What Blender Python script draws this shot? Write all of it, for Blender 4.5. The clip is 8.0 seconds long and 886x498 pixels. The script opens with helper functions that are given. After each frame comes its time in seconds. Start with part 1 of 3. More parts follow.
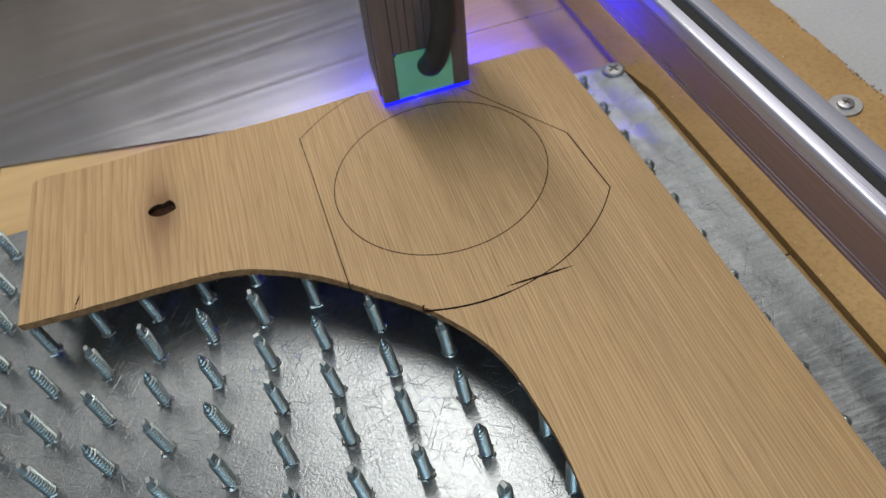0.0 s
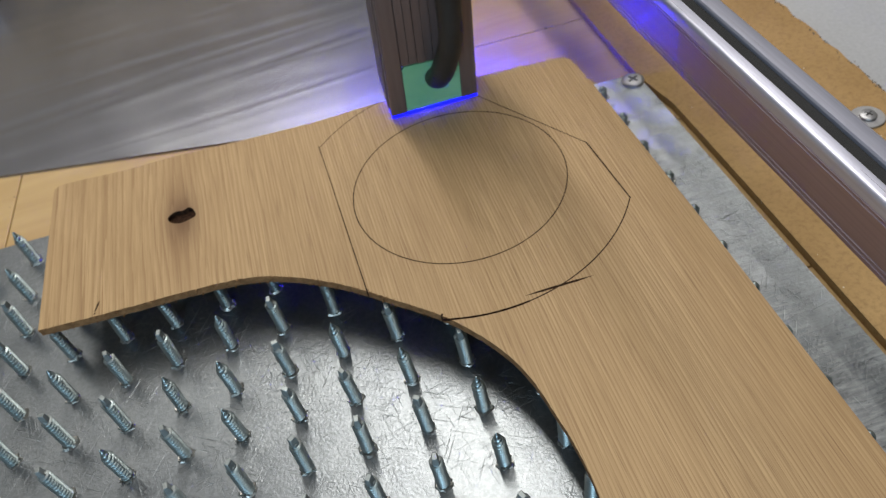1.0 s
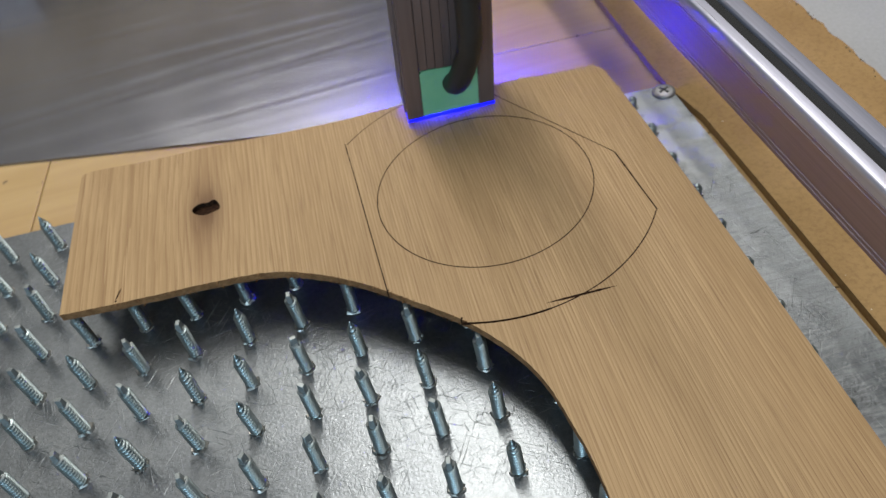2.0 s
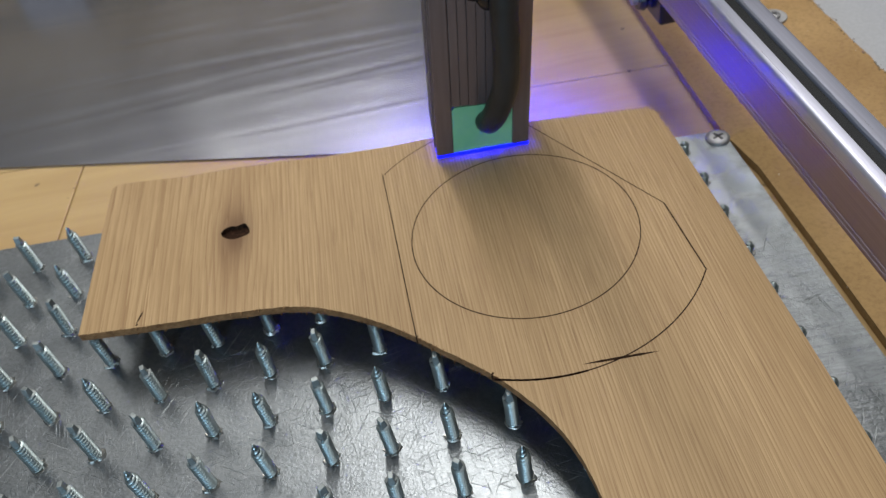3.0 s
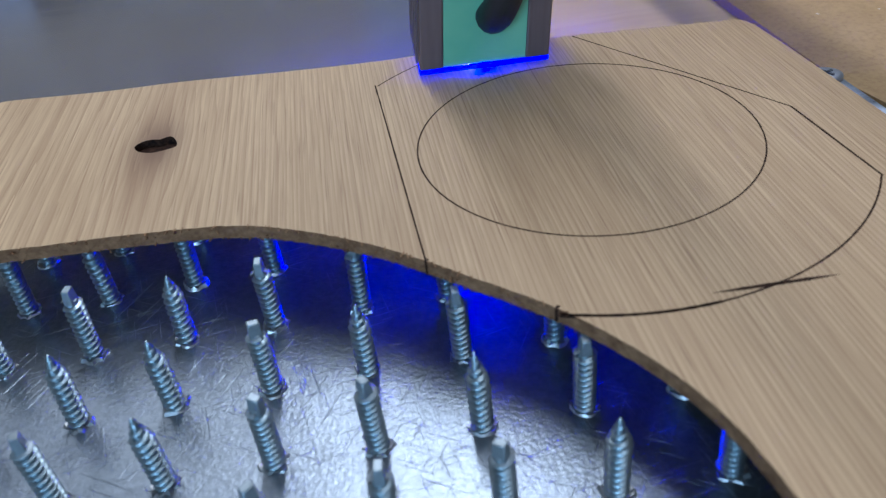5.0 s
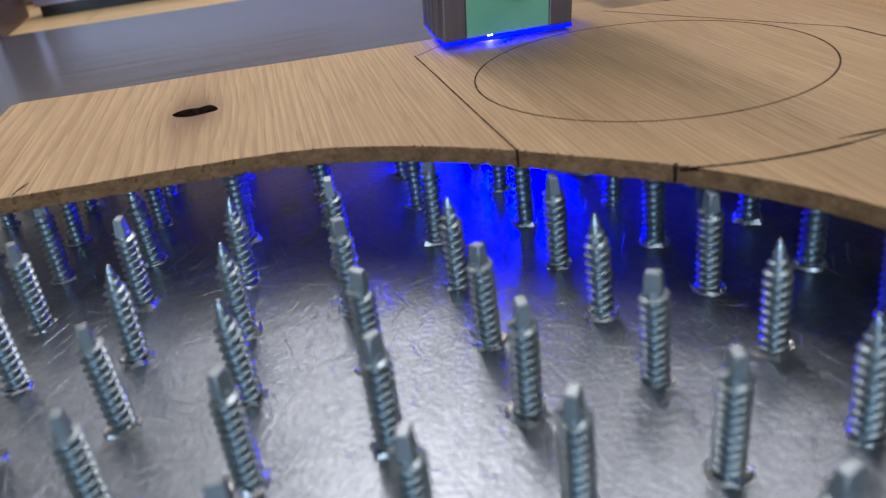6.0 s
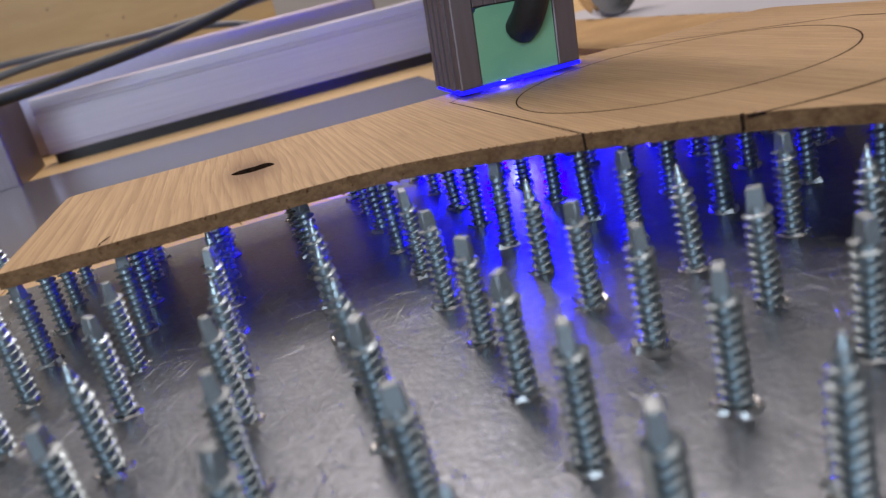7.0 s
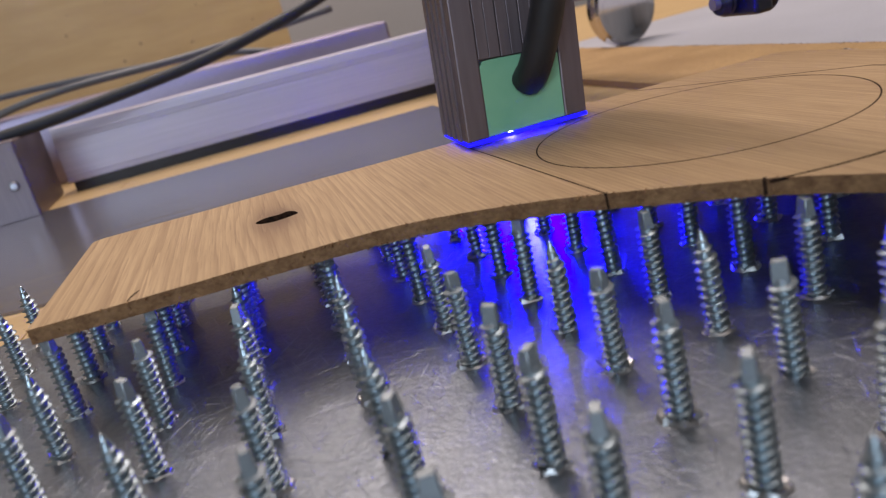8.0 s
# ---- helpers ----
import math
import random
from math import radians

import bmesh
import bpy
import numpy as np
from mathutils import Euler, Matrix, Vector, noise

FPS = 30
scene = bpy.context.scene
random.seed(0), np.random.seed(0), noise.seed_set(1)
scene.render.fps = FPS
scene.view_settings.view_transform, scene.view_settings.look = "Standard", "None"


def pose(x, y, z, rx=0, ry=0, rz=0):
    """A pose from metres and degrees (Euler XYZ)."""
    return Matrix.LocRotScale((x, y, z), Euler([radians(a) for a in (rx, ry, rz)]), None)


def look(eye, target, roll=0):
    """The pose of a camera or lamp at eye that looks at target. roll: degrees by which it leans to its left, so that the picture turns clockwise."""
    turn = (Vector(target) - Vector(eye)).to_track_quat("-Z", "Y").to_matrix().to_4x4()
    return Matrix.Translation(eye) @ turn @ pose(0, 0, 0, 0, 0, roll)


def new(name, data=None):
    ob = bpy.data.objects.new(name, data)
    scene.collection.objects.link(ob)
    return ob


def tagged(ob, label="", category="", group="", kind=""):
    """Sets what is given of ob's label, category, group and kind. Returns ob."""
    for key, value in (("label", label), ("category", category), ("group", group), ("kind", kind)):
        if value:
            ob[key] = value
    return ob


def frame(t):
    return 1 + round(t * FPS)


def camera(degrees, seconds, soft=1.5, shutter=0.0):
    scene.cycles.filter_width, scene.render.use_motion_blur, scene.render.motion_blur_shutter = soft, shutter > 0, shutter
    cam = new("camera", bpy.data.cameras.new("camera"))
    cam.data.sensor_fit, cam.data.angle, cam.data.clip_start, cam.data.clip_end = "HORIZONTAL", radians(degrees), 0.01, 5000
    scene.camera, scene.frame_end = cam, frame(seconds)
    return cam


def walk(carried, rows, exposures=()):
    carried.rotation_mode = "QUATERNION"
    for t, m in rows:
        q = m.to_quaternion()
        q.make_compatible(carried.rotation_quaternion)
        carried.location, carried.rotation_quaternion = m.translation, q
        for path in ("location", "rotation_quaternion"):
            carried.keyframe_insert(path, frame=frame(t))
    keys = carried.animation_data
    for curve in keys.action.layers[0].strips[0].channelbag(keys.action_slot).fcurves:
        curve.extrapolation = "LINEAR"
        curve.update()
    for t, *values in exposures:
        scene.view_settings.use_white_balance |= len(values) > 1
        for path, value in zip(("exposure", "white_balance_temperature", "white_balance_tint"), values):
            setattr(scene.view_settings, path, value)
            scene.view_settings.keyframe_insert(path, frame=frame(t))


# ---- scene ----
cam = camera(58.24, 8.0, 1.3)
cam.data.dof.use_dof, cam.data.dof.focus_distance, cam.data.dof.aperture_fstop = True, 0.28, 18.0
PATH = [
    (0, (0.01021, -0.19710, 0.29089), (0.03340, -0.00010, 0.06582), -13.75),
    (0.5, (0.00902, -0.19692, 0.29078), (0.03069, 0.00197, 0.06723), -14.02),
    (1, (0.00753, -0.19693, 0.29000), (0.02739, 0.00454, 0.06860), -14.04),
    (1.5, (0.00621, -0.19668, 0.29046), (0.02370, 0.00669, 0.07062), -13.70),
    (2.8, (0.00562, -0.18519, 0.28329), (0.01176, 0.02141, 0.06586), -11.11),
    (3, (0.00746, -0.17195, 0.28895), (0.01122, 0.03563, 0.07240), -10.97),
    (3.5, (0.04379, -0.10866, 0.26883), (0.03480, 0.10435, 0.05777), -12.65),
    (4, (0.05380, -0.08769, 0.21335), (0.03960, 0.13181, 0.00935), -12.77),
    (4.2, (0.03908, -0.09022, 0.19395), (0.02650, 0.13210, -0.00708), -11.82),
    (5.3, (-0.02666, -0.13709, 0.13356), (0.00787, 0.11047, -0.03233), -5.10),
    (5.5, (-0.03226, -0.13874, 0.11896), (0.00686, 0.11515, -0.03599), -4.98),
    (6, (-0.05594, -0.13755, 0.09615), (-0.01134, 0.12500, -0.04197), -7.86),
    (6.5, (-0.07915, -0.14665, 0.08041), (-0.03146, 0.12274, -0.04271), -13.69),
    (7, (-0.08446, -0.14753, 0.07269), (-0.02719, 0.13105, -0.02277), -14.30),
    (7.5, (-0.08518, -0.14728, 0.07899), (-0.02719, 0.13254, -0.01232), -13.91),
    (8, (-0.08499, -0.14657, 0.08387), (-0.02969, 0.13460, -0.00493), -14.41),
]
TINTS = [(0.0, 0.10, 6500, 7), (3.0, 0.10, 6300, 7), (3.5, 0.17, 5750, 8), (4.0, 0.42, 4800, 9), (5.5, 0.22, 5150, 9), (6.0, 0.25, 6000, 16), (6.5, 0.25, 6500, 20), (8.0, 0.20, 6700, 23)]
walk(cam, [(t, look(eye, target, roll)) for t, eye, target, roll in PATH], TINTS)

# ---- light ----
BOARD_TOP, BOARD_THICK, PITCH = 0.0285, 0.0042, 0.0254
TIP = BOARD_TOP - BOARD_THICK

world = bpy.data.worlds.new("world")
scene.world = world
world.use_nodes = True
world.node_tree.nodes["Background"].inputs[0].default_value = (0.75, 0.82, 1.0, 1)
world.node_tree.nodes["Background"].inputs[1].default_value = 0.02


def area_lamp(name, eye, target, sx, sy, watts, colour):
    data = bpy.data.lights.new(name, "AREA")
    data.shape, data.size, data.size_y, data.energy, data.color = "RECTANGLE", sx, sy, watts, colour
    ob = new(name, data)
    ob.matrix_world = look(eye, target)
    return ob


# unseen lamps over and round the bench, several added as fill, and a cool window on one side
WARM = (1.0, 0.95, 0.88)
for eye, sx, sy, watts in (
    ((0.15, 1.95, 1.80), 0.70, 0.80, 9),
    ((0.03, 1.00, 1.80), 0.09, 1.20, 16),
    ((0.30, 0.15, 1.80), 0.40, 1.00, 6.5),
    ((0.90, 1.40, 1.80), 0.60, 0.90, 8.5),
    ((-1.00, 1.70, 1.80), 0.80, 1.60, 6.0),
    ((0.30, -1.10, 1.80), 1.30, 0.40, 3.5),
    ((-0.40, 2.62, 1.80), 0.90, 0.12, 4.2),
):
    area_lamp("overhead_light", eye, (eye[0], eye[1], 0.0), sx, sy, watts, WARM)
area_lamp("window_light", (-0.85, -2.05, 0.80), (0.0, 0.0, 0.1), 1.1, 1.1, 34, (0.58, 0.82, 1.0))


# ---- materials ----
class Mat:
    """A small builder of node materials."""

    def __init__(self, name):
        self.mat = bpy.data.materials.new(name)
        self.mat.use_nodes = True
        self.nodes, self.links = self.mat.node_tree.nodes, self.mat.node_tree.links
        self.bsdf = self.nodes["Principled BSDF"]

    def node(self, kind, **values):
        n = self.nodes.new(kind)
        for key, value in values.items():
            if key == "operation":
                n.operation = value
            elif key == "blend_type":
                n.blend_type = value
            elif key == "data_type":
                n.data_type = value
        return n

    def join(self, a, b):
        self.links.new(a, b)

    def coords(self, scale=(1, 1, 1), world=False):
        if world:
            src = self.node("ShaderNodeNewGeometry").outputs["Position"]
        else:
            src = self.node("ShaderNodeTexCoord").outputs["Object"]
        m = self.node("ShaderNodeMapping")
        m.inputs["Scale"].default_value = scale
        self.join(src, m.inputs["Vector"])
        return m.outputs["Vector"]

    def noise(self, vec, scale=1.0, detail=4, rough=0.55, distort=0.0):
        n = self.node("ShaderNodeTexNoise")
        n.inputs["Scale"].default_value, n.inputs["Detail"].default_value = scale, detail
        n.inputs["Roughness"].default_value, n.inputs["Distortion"].default_value = rough, distort
        self.join(vec, n.inputs["Vector"])
        return n.outputs["Fac"]

    def math(self, op, a, b=None, c=None):
        n = self.node("ShaderNodeMath", operation=op)
        for i, v in enumerate((a, b, c)):
            if v is None:
                continue
            if isinstance(v, (int, float)):
                n.inputs[i].default_value = v
            else:
                self.join(v, n.inputs[i])
        return n.outputs[0]

    def ramp(self, fac, stops):
        n = self.node("ShaderNodeValToRGB")
        el = n.color_ramp.elements
        while len(el) < len(stops):
            el.new(0.5)
        for e, (p, c) in zip(el, stops):
            e.position = p
            e.color = (*c, 1) if len(c) == 3 else c
        self.join(fac, n.inputs[0])
        return n.outputs[0]

    def mix(self, fac, a, b, mode="MIX"):
        n = self.node("ShaderNodeMix", data_type="RGBA", blend_type=mode)
        for socket, v in ((n.inputs[0], fac), (n.inputs[6], a), (n.inputs[7], b)):
            if isinstance(v, (int, float)):
                socket.default_value = v
            elif isinstance(v, tuple):
                socket.default_value = (*v, 1)
            else:
                self.join(v, socket)
        return n.outputs[2]

    def bump(self, height, strength=0.3, distance=0.001):
        n = self.node("ShaderNodeBump")
        n.inputs["Strength"].default_value, n.inputs["Distance"].default_value = strength, distance
        self.join(height, n.inputs["Height"])
        self.join(n.outputs[0], self.bsdf.inputs["Normal"])

    def set(self, colour=None, rough=None, metal=None, spec=None):
        for key, v in (("Base Color", colour), ("Roughness", rough), ("Metallic", metal), ("Specular IOR Level", spec)):
            if v is None:
                continue
            if isinstance(v, (int, float)):
                self.bsdf.inputs[key].default_value = v
            elif isinstance(v, tuple):
                self.bsdf.inputs[key].default_value = (*v, 1)
            else:
                self.join(v, self.bsdf.inputs[key])
        return self.mat


def board_wood():
    m = Mat("fir_board")
    pos = m.coords()
    xyz = m.node("ShaderNodeSeparateXYZ")
    m.join(pos, xyz.inputs[0])
    x, y = xyz.outputs[0], xyz.outputs[1]
    # growth rings bend round the knot, stand wide near one end and close in the middle
    dx, dy = m.math("ADD", x, 0.085), m.math("SUBTRACT", y, 0.1165)
    r2 = m.math("ADD", m.math("MULTIPLY", m.math("MULTIPLY", dx, dx), 4500.0), m.math("MULTIPLY", m.math("MULTIPLY", dy, dy), 900.0))
    swirl = m.math("MULTIPLY", m.math("EXPONENT", m.math("MULTIPLY", r2, -1.0)), dx)
    low = m.noise(m.coords((9, 5, 9)), 1.0, 2)
    xx = m.math("ADD", m.math("SUBTRACT", x, m.math("MULTIPLY", swirl, 0.5)), m.math("MULTIPLY", m.math("SUBTRACT", low, 0.5), 0.0045))
    xs = m.math("ADD", xx, 0.06)
    root = m.math("SQRT", m.math("ADD", m.math("MULTIPLY", xs, xs), 0.0009))
    phase = m.math("ADD", m.math("MULTIPLY", xx, 410.0), m.math("MULTIPLY", root, 240.0))
    jitter = m.noise(m.coords((160, 2.5, 20)), 1.0, 3)
    phase = m.math("ADD", phase, m.math("MULTIPLY", jitter, 1.9))
    ring = m.math("FRACT", phase)
    late = m.math("POWER", ring, 3.0)
    fibre = m.noise(m.coords((1500, 26, 200)), 1.0, 4, 0.65)
    patch = m.noise(m.coords((30, 7, 20)), 1.0, 3)
    base = m.ramp(patch, [(0.25, (0.43, 0.278, 0.135)), (0.75, (0.55, 0.372, 0.195))])
    strength = m.math("ADD", 0.15, m.math("MULTIPLY", patch, 0.66))
    col = m.mix(m.math("MULTIPLY", late, strength), base, (0.20, 0.098, 0.038))
    col = m.mix(m.math("MULTIPLY", m.math("SUBTRACT", fibre, 0.35), 1.55), col, (0.25, 0.135, 0.06))
    knot = m.math("EXPONENT", m.math("MULTIPLY", r2, -4.2))
    col = m.mix(m.math("MULTIPLY", knot, 0.85), col, (0.075, 0.032, 0.014))
    # a resin stain runs along the grain on both sides of the knot
    sx = m.math("ADD", dx, m.math("MULTIPLY", m.math("SUBTRACT", low, 0.5), 0.012))
    run = m.math("EXPONENT", m.math("MULTIPLY", m.math("ADD", m.math("MULTIPLY", m.math("MULTIPLY", sx, sx), 16000.0), m.math("MULTIPLY", m.math("MULTIPLY", dy, dy), 420.0)), -1.0))
    col = m.mix(m.math("MULTIPLY", run, 0.42), col, (0.20, 0.095, 0.04))
    # thin dark pores and hairlines along the grain
    pore = m.noise(m.coords((2600, 34, 200)), 1.0, 2, 0.5)
    col = m.mix(m.ramp(pore, [(0.60, (0, 0, 0)), (0.72, (0.5, 0.5, 0.5))]), col, (0.16, 0.08, 0.035))
    m.bump(m.math("ADD", m.math("MULTIPLY", late, 0.15), fibre), 0.16, 0.0002)
    return m.set(col, 0.58, 0.0, 0.35)


def cut_edge():
    m = Mat("sawn_board_edge")
    n = m.noise(m.coords((700, 700, 900)), 1.0, 5)
    w = m.noise(m.coords((210, 210, 260)), 1.0, 3)
    col = m.ramp(m.math("MULTIPLY", m.math("ADD", n, w), 0.5), [(0.32, (0.12, 0.054, 0.023)), (0.68, (0.31, 0.165, 0.075))])
    m.bump(n, 0.8, 0.0006)
    return m.set(col, 0.85, 0.0, 0.2)


def steel(name, light, dark, r0, r1, scratch, wave=0.35, grain=(14, 14, 14), stain=0.0, metallic=1.0, swell=(48, 48, 48), relief=0.36):
    m = Mat(name)
    big = m.noise(m.coords(grain), 1.0, 5, 0.6, 0.8)
    lump = m.noise(m.coords(swell), 1.0, 4 if scratch > 0.1 else 1, 0.55, 1.2)
    crinkle = m.noise(m.coords((360, 360, 360)), 1.0, 5, 0.62, 1.4)
    pits = m.noise(m.coords((800, 800, 800)), 1.0, 3, 0.6)
    gap = m.noise(m.coords((26, 26, 26)), 1.0, 2)

    # short straight hairline scratches in several directions
    lines = None
    for turn, fine in ((12, 1500), (58, 1100), (101, 1700), (149, 1300)) if scratch > 0.1 else ((8, 900),):
        mp = m.node("ShaderNodeMapping")
        mp.inputs["Rotation"].default_value = (0, 0, radians(turn))
        mp.vector_type = "TEXTURE"
        mp.inputs["Scale"].default_value = (1 / 45, 1 / fine, 1 / 30)
        m.join(m.node("ShaderNodeTexCoord").outputs["Object"], mp.inputs["Vector"])
        hair = m.ramp(m.noise(mp.outputs["Vector"], 1.0, 2, 0.5), [(0.65, (0, 0, 0)), (0.71, (1, 1, 1))])
        lines = hair if lines is None else m.math("MAXIMUM", lines, hair)
    lines = m.math("MULTIPLY", lines, m.ramp(gap, [(0.42, (0.1, 0.1, 0.1)), (0.6, (1, 1, 1))]))
    col = m.ramp(big, [(0.3, dark), (0.7, light)])
    if scratch > 0.1:
        spangle = m.noise(m.coords((420, 420, 420)), 1.0, 3, 0.7)
        col = m.mix(m.ramp(spangle, [(0.40, (0.24, 0.24, 0.24)), (0.58, (0, 0, 0))]), col, tuple(c * 0.45 for c in dark))
    col = m.mix(m.math("MULTIPLY", lines, 0.5 if scratch > 0.1 else 0.1), col, tuple(min(1.0, c * 1.9) for c in light))
    rough = m.math("ADD", r0, m.math("MULTIPLY", m.math("MULTIPLY", m.math("ADD", big, crinkle if scratch > 0.1 else big), 0.5), r1 - r0))
    rough = m.math("ADD", rough, m.math("MULTIPLY", lines, 0.14 if scratch > 0.1 else 0.0))
    if stain:
        # a dried milky smear in rounded runs near the plate's corner, and a thin film along that side
        n = m.noise(m.coords((70, 70, 20)), 1.0, 2, 0.45, 0.6)
        xyz = m.node("ShaderNodeSeparateXYZ")
        m.join(m.coords(), xyz.inputs[0])
        px, py = xyz.outputs[0], xyz.outputs[1]
        wobble = m.math("MULTIPLY", m.math("SUBTRACT", n, 0.5), 0.016)
        runs = None
        for cx, cy, rad in ((0.154, 0.143, 0.012), (0.160, 0.128, 0.013), (0.154, 0.106, 0.010), (0.168, 0.108, 0.010), (0.1635, 0.090, 0.0095), (0.1632, 0.078, 0.0070)):
            ex, ey = m.math("SUBTRACT", px, cx), m.math("SUBTRACT", py, cy)
            dist = m.math("ADD", m.math("SQRT", m.math("ADD", m.math("MULTIPLY", ex, ex), m.math("MULTIPLY", ey, ey))), wobble)
            inside = m.ramp(m.math("SUBTRACT", rad + 0.5, dist), [(0.4996, (0, 0, 0)), (0.5008, (1, 1, 1))])
            runs = inside if runs is None else m.math("MAXIMUM", runs, inside)
        side = m.math("GREATER_THAN", px, 0.128)
        brushed = m.noise(m.coords((60, 420, 40)), 1.0, 4, 0.7, 0.8)
        cloud = m.noise(m.coords((24, 20, 20)), 1.0, 4, 0.6, 0.8)
        film = m.math("ADD", 0.15, m.math("MULTIPLY", m.math("ADD", m.math("SUBTRACT", brushed, 0.5), m.math("SUBTRACT", cloud, 0.5)), 1.1))
        film = m.math("MINIMUM", m.math("MAXIMUM", film, 0.0), 0.8)
        mask = m.math("MULTIPLY", m.math("MULTIPLY", m.math("MAXIMUM", m.math("MULTIPLY", runs, 1.0), film), stain), side)
        flecks = m.math("MULTIPLY", m.math("GREATER_THAN", m.noise(m.coords((330, 330, 330)), 1.0, 2), 0.68), side)
        col = m.mix(m.math("MULTIPLY", flecks, 0.6), col, (0.07, 0.07, 0.075))
        col = m.mix(mask, col, (0.80, 0.84, 0.90))
        rough = m.math("ADD", rough, m.math("MULTIPLY", mask, 0.30))
        metallic = m.math("MULTIPLY", metallic, m.math("SUBTRACT", 1.0, mask))
    h = m.math("ADD", m.math("MULTIPLY", lump, wave), m.math("MULTIPLY", m.math("ADD", m.math("MULTIPLY", crinkle, 0.24), m.math("MULTIPLY", pits, 0.8)), scratch))
    h = m.math("SUBTRACT", h, m.math("MULTIPLY", lines, scratch * 0.8))
    m.bump(h, relief, 0.0009)
    return m.set(col, rough, metallic)


def metal(name, colour, rough, streak=(40, 40, 900), bump=0.06, metallic=1.0):
    m = Mat(name)
    n = m.noise(m.coords(streak), 1.0, 3)
    r = m.math("ADD", rough - 0.06, m.math("MULTIPLY", n, 0.12))
    dark = tuple(c * 0.82 for c in colour)
    m.bump(n, bump, 0.0002)
    return m.set(m.ramp(n, [(0.3, dark), (0.7, colour)]), r, metallic)


def planks_wood():
    m = Mat("bench_plank_wood")
    info = m.node("ShaderNodeObjectInfo")
    shift = m.math("MULTIPLY", info.outputs["Random"], 3.0)
    comb = m.node("ShaderNodeCombineXYZ")
    m.join(shift, comb.inputs[0])
    m.join(shift, comb.inputs[2])
    add = m.node("ShaderNodeVectorMath", operation="ADD")
    m.join(m.coords(world=True), add.inputs[0])
    m.join(comb.outputs[0], add.inputs[1])
    mp = m.node("ShaderNodeMapping")
    mp.inputs["Scale"].default_value = (7, 62, 40)
    m.join(add.outputs[0], mp.inputs[0])
    grain = m.noise(mp.outputs[0], 1.0, 5, 0.6, 0.5)
    blot = m.noise(m.coords((12, 16, 12), world=True), 1.0, 4)
    col = m.ramp(grain, [(0.25, (0.47, 0.305, 0.125)), (0.75, (0.60, 0.415, 0.190))])
    col = m.mix(m.math("MULTIPLY", blot, 0.45), col, (0.38, 0.25, 0.12))
    spot = m.math("GREATER_THAN", m.noise(m.coords((85, 85, 85), world=True), 1.0, 1), 0.77)
    col = m.mix(m.math("MULTIPLY", spot, 0.75), col, (0.13, 0.085, 0.05))
    m.bump(grain, 0.15, 0.0004)
    return m.set(col, 0.52, 0.0, 0.4)


def mdf():
    m = Mat("fibreboard")
    n = m.noise(m.coords((900, 900, 900)), 1.0, 4)
    b = m.noise(m.coords((14, 14, 14)), 1.0, 4)
    col = m.ramp(b, [(0.3, (0.34, 0.205, 0.082)), (0.7, (0.49, 0.315, 0.14))])
    col = m.mix(m.math("MULTIPLY", n, 0.35), col, (0.26, 0.155, 0.07))
    chip = m.noise(m.coords((420, 420, 420)), 1.0, 4, 0.65)
    col = m.mix(m.ramp(chip, [(0.45, (0, 0, 0)), (0.75, (0.55, 0.55, 0.55))]), col, (0.20, 0.115, 0.05))
    pale = m.math("GREATER_THAN", m.noise(m.coords((240, 240, 240)), 1.0, 1), 0.80)
    col = m.mix(m.math("MULTIPLY", pale, 0.7), col, (0.75, 0.70, 0.60))
    m.bump(n, 0.3, 0.0005)
    return m.set(col, 0.75, 0.0, 0.25)


def paint(name, colour, rough=0.6, vary=0.15, scale=6.0, bump=0.1):
    m = Mat(name)
    n = m.noise(m.coords((scale, scale, scale)), 1.0, 5)
    f = m.noise(m.coords((scale * 60,) * 3), 1.0, 3)
    dark = tuple(c * (1 - vary) for c in colour)
    m.bump(f, bump, 0.0004)
    return m.set(m.ramp(m.math("MULTIPLY", m.math("ADD", n, f), 0.5), [(0.35, dark), (0.65, colour)]), rough, 0.0)


def glow(name, colour, strength):
    m = Mat(name)
    m.bsdf.inputs["Emission Color"].default_value = (*colour, 1)
    m.bsdf.inputs["Emission Strength"].default_value = strength
    return m.set((0.02, 0.02, 0.05), 0.5)


def char():
    m = Mat("charred_kerf")
    n = m.noise(m.coords((700, 700, 700)), 1.0, 3)
    return m.set(m.ramp(n, [(0.3, (0.012, 0.007, 0.005)), (0.7, (0.055, 0.026, 0.014))]), 0.9, 0.0, 0.1)


def acrylic():
    m = Mat("green_acrylic")
    m.bsdf.inputs["Transmission Weight"].default_value = 0.02
    m.bsdf.inputs["IOR"].default_value = 1.49
    n = m.noise(m.coords((40, 40, 40)), 1.0, 3)
    return m.set(m.ramp(n, [(0.3, (0.14, 0.37, 0.22)), (0.7, (0.21, 0.45, 0.27))]), 0.38, 0.0)


M_BOARD, M_EDGE, M_CHAR = board_wood(), cut_edge(), char()
M_PLATE = steel("galvanised_steel", (0.27, 0.29, 0.31), (0.175, 0.19, 0.21), 0.25, 0.38, 0.32, 0.20, stain=0.90, metallic=0.86, relief=0.62)
M_SHEET = steel("rolled_sheet_steel", (0.30, 0.30, 0.33), (0.20, 0.20, 0.22), 0.17, 0.27, 0.008, 1.7, (6, 3, 6), metallic=0.8, swell=(3, 30, 20), relief=0.26)
M_SCREW = metal("zinc_plated_screw", (0.46, 0.54, 0.57), 0.36, (300, 300, 300), 0.05)
M_TIP = metal("dull_drill_tip", (0.33, 0.36, 0.37), 0.50, (500, 500, 500), 0.15, 0.65)
M_BURR = metal("torn_zinc_burr", (0.50, 0.49, 0.47), 0.42, (900, 900, 900), 0.4)
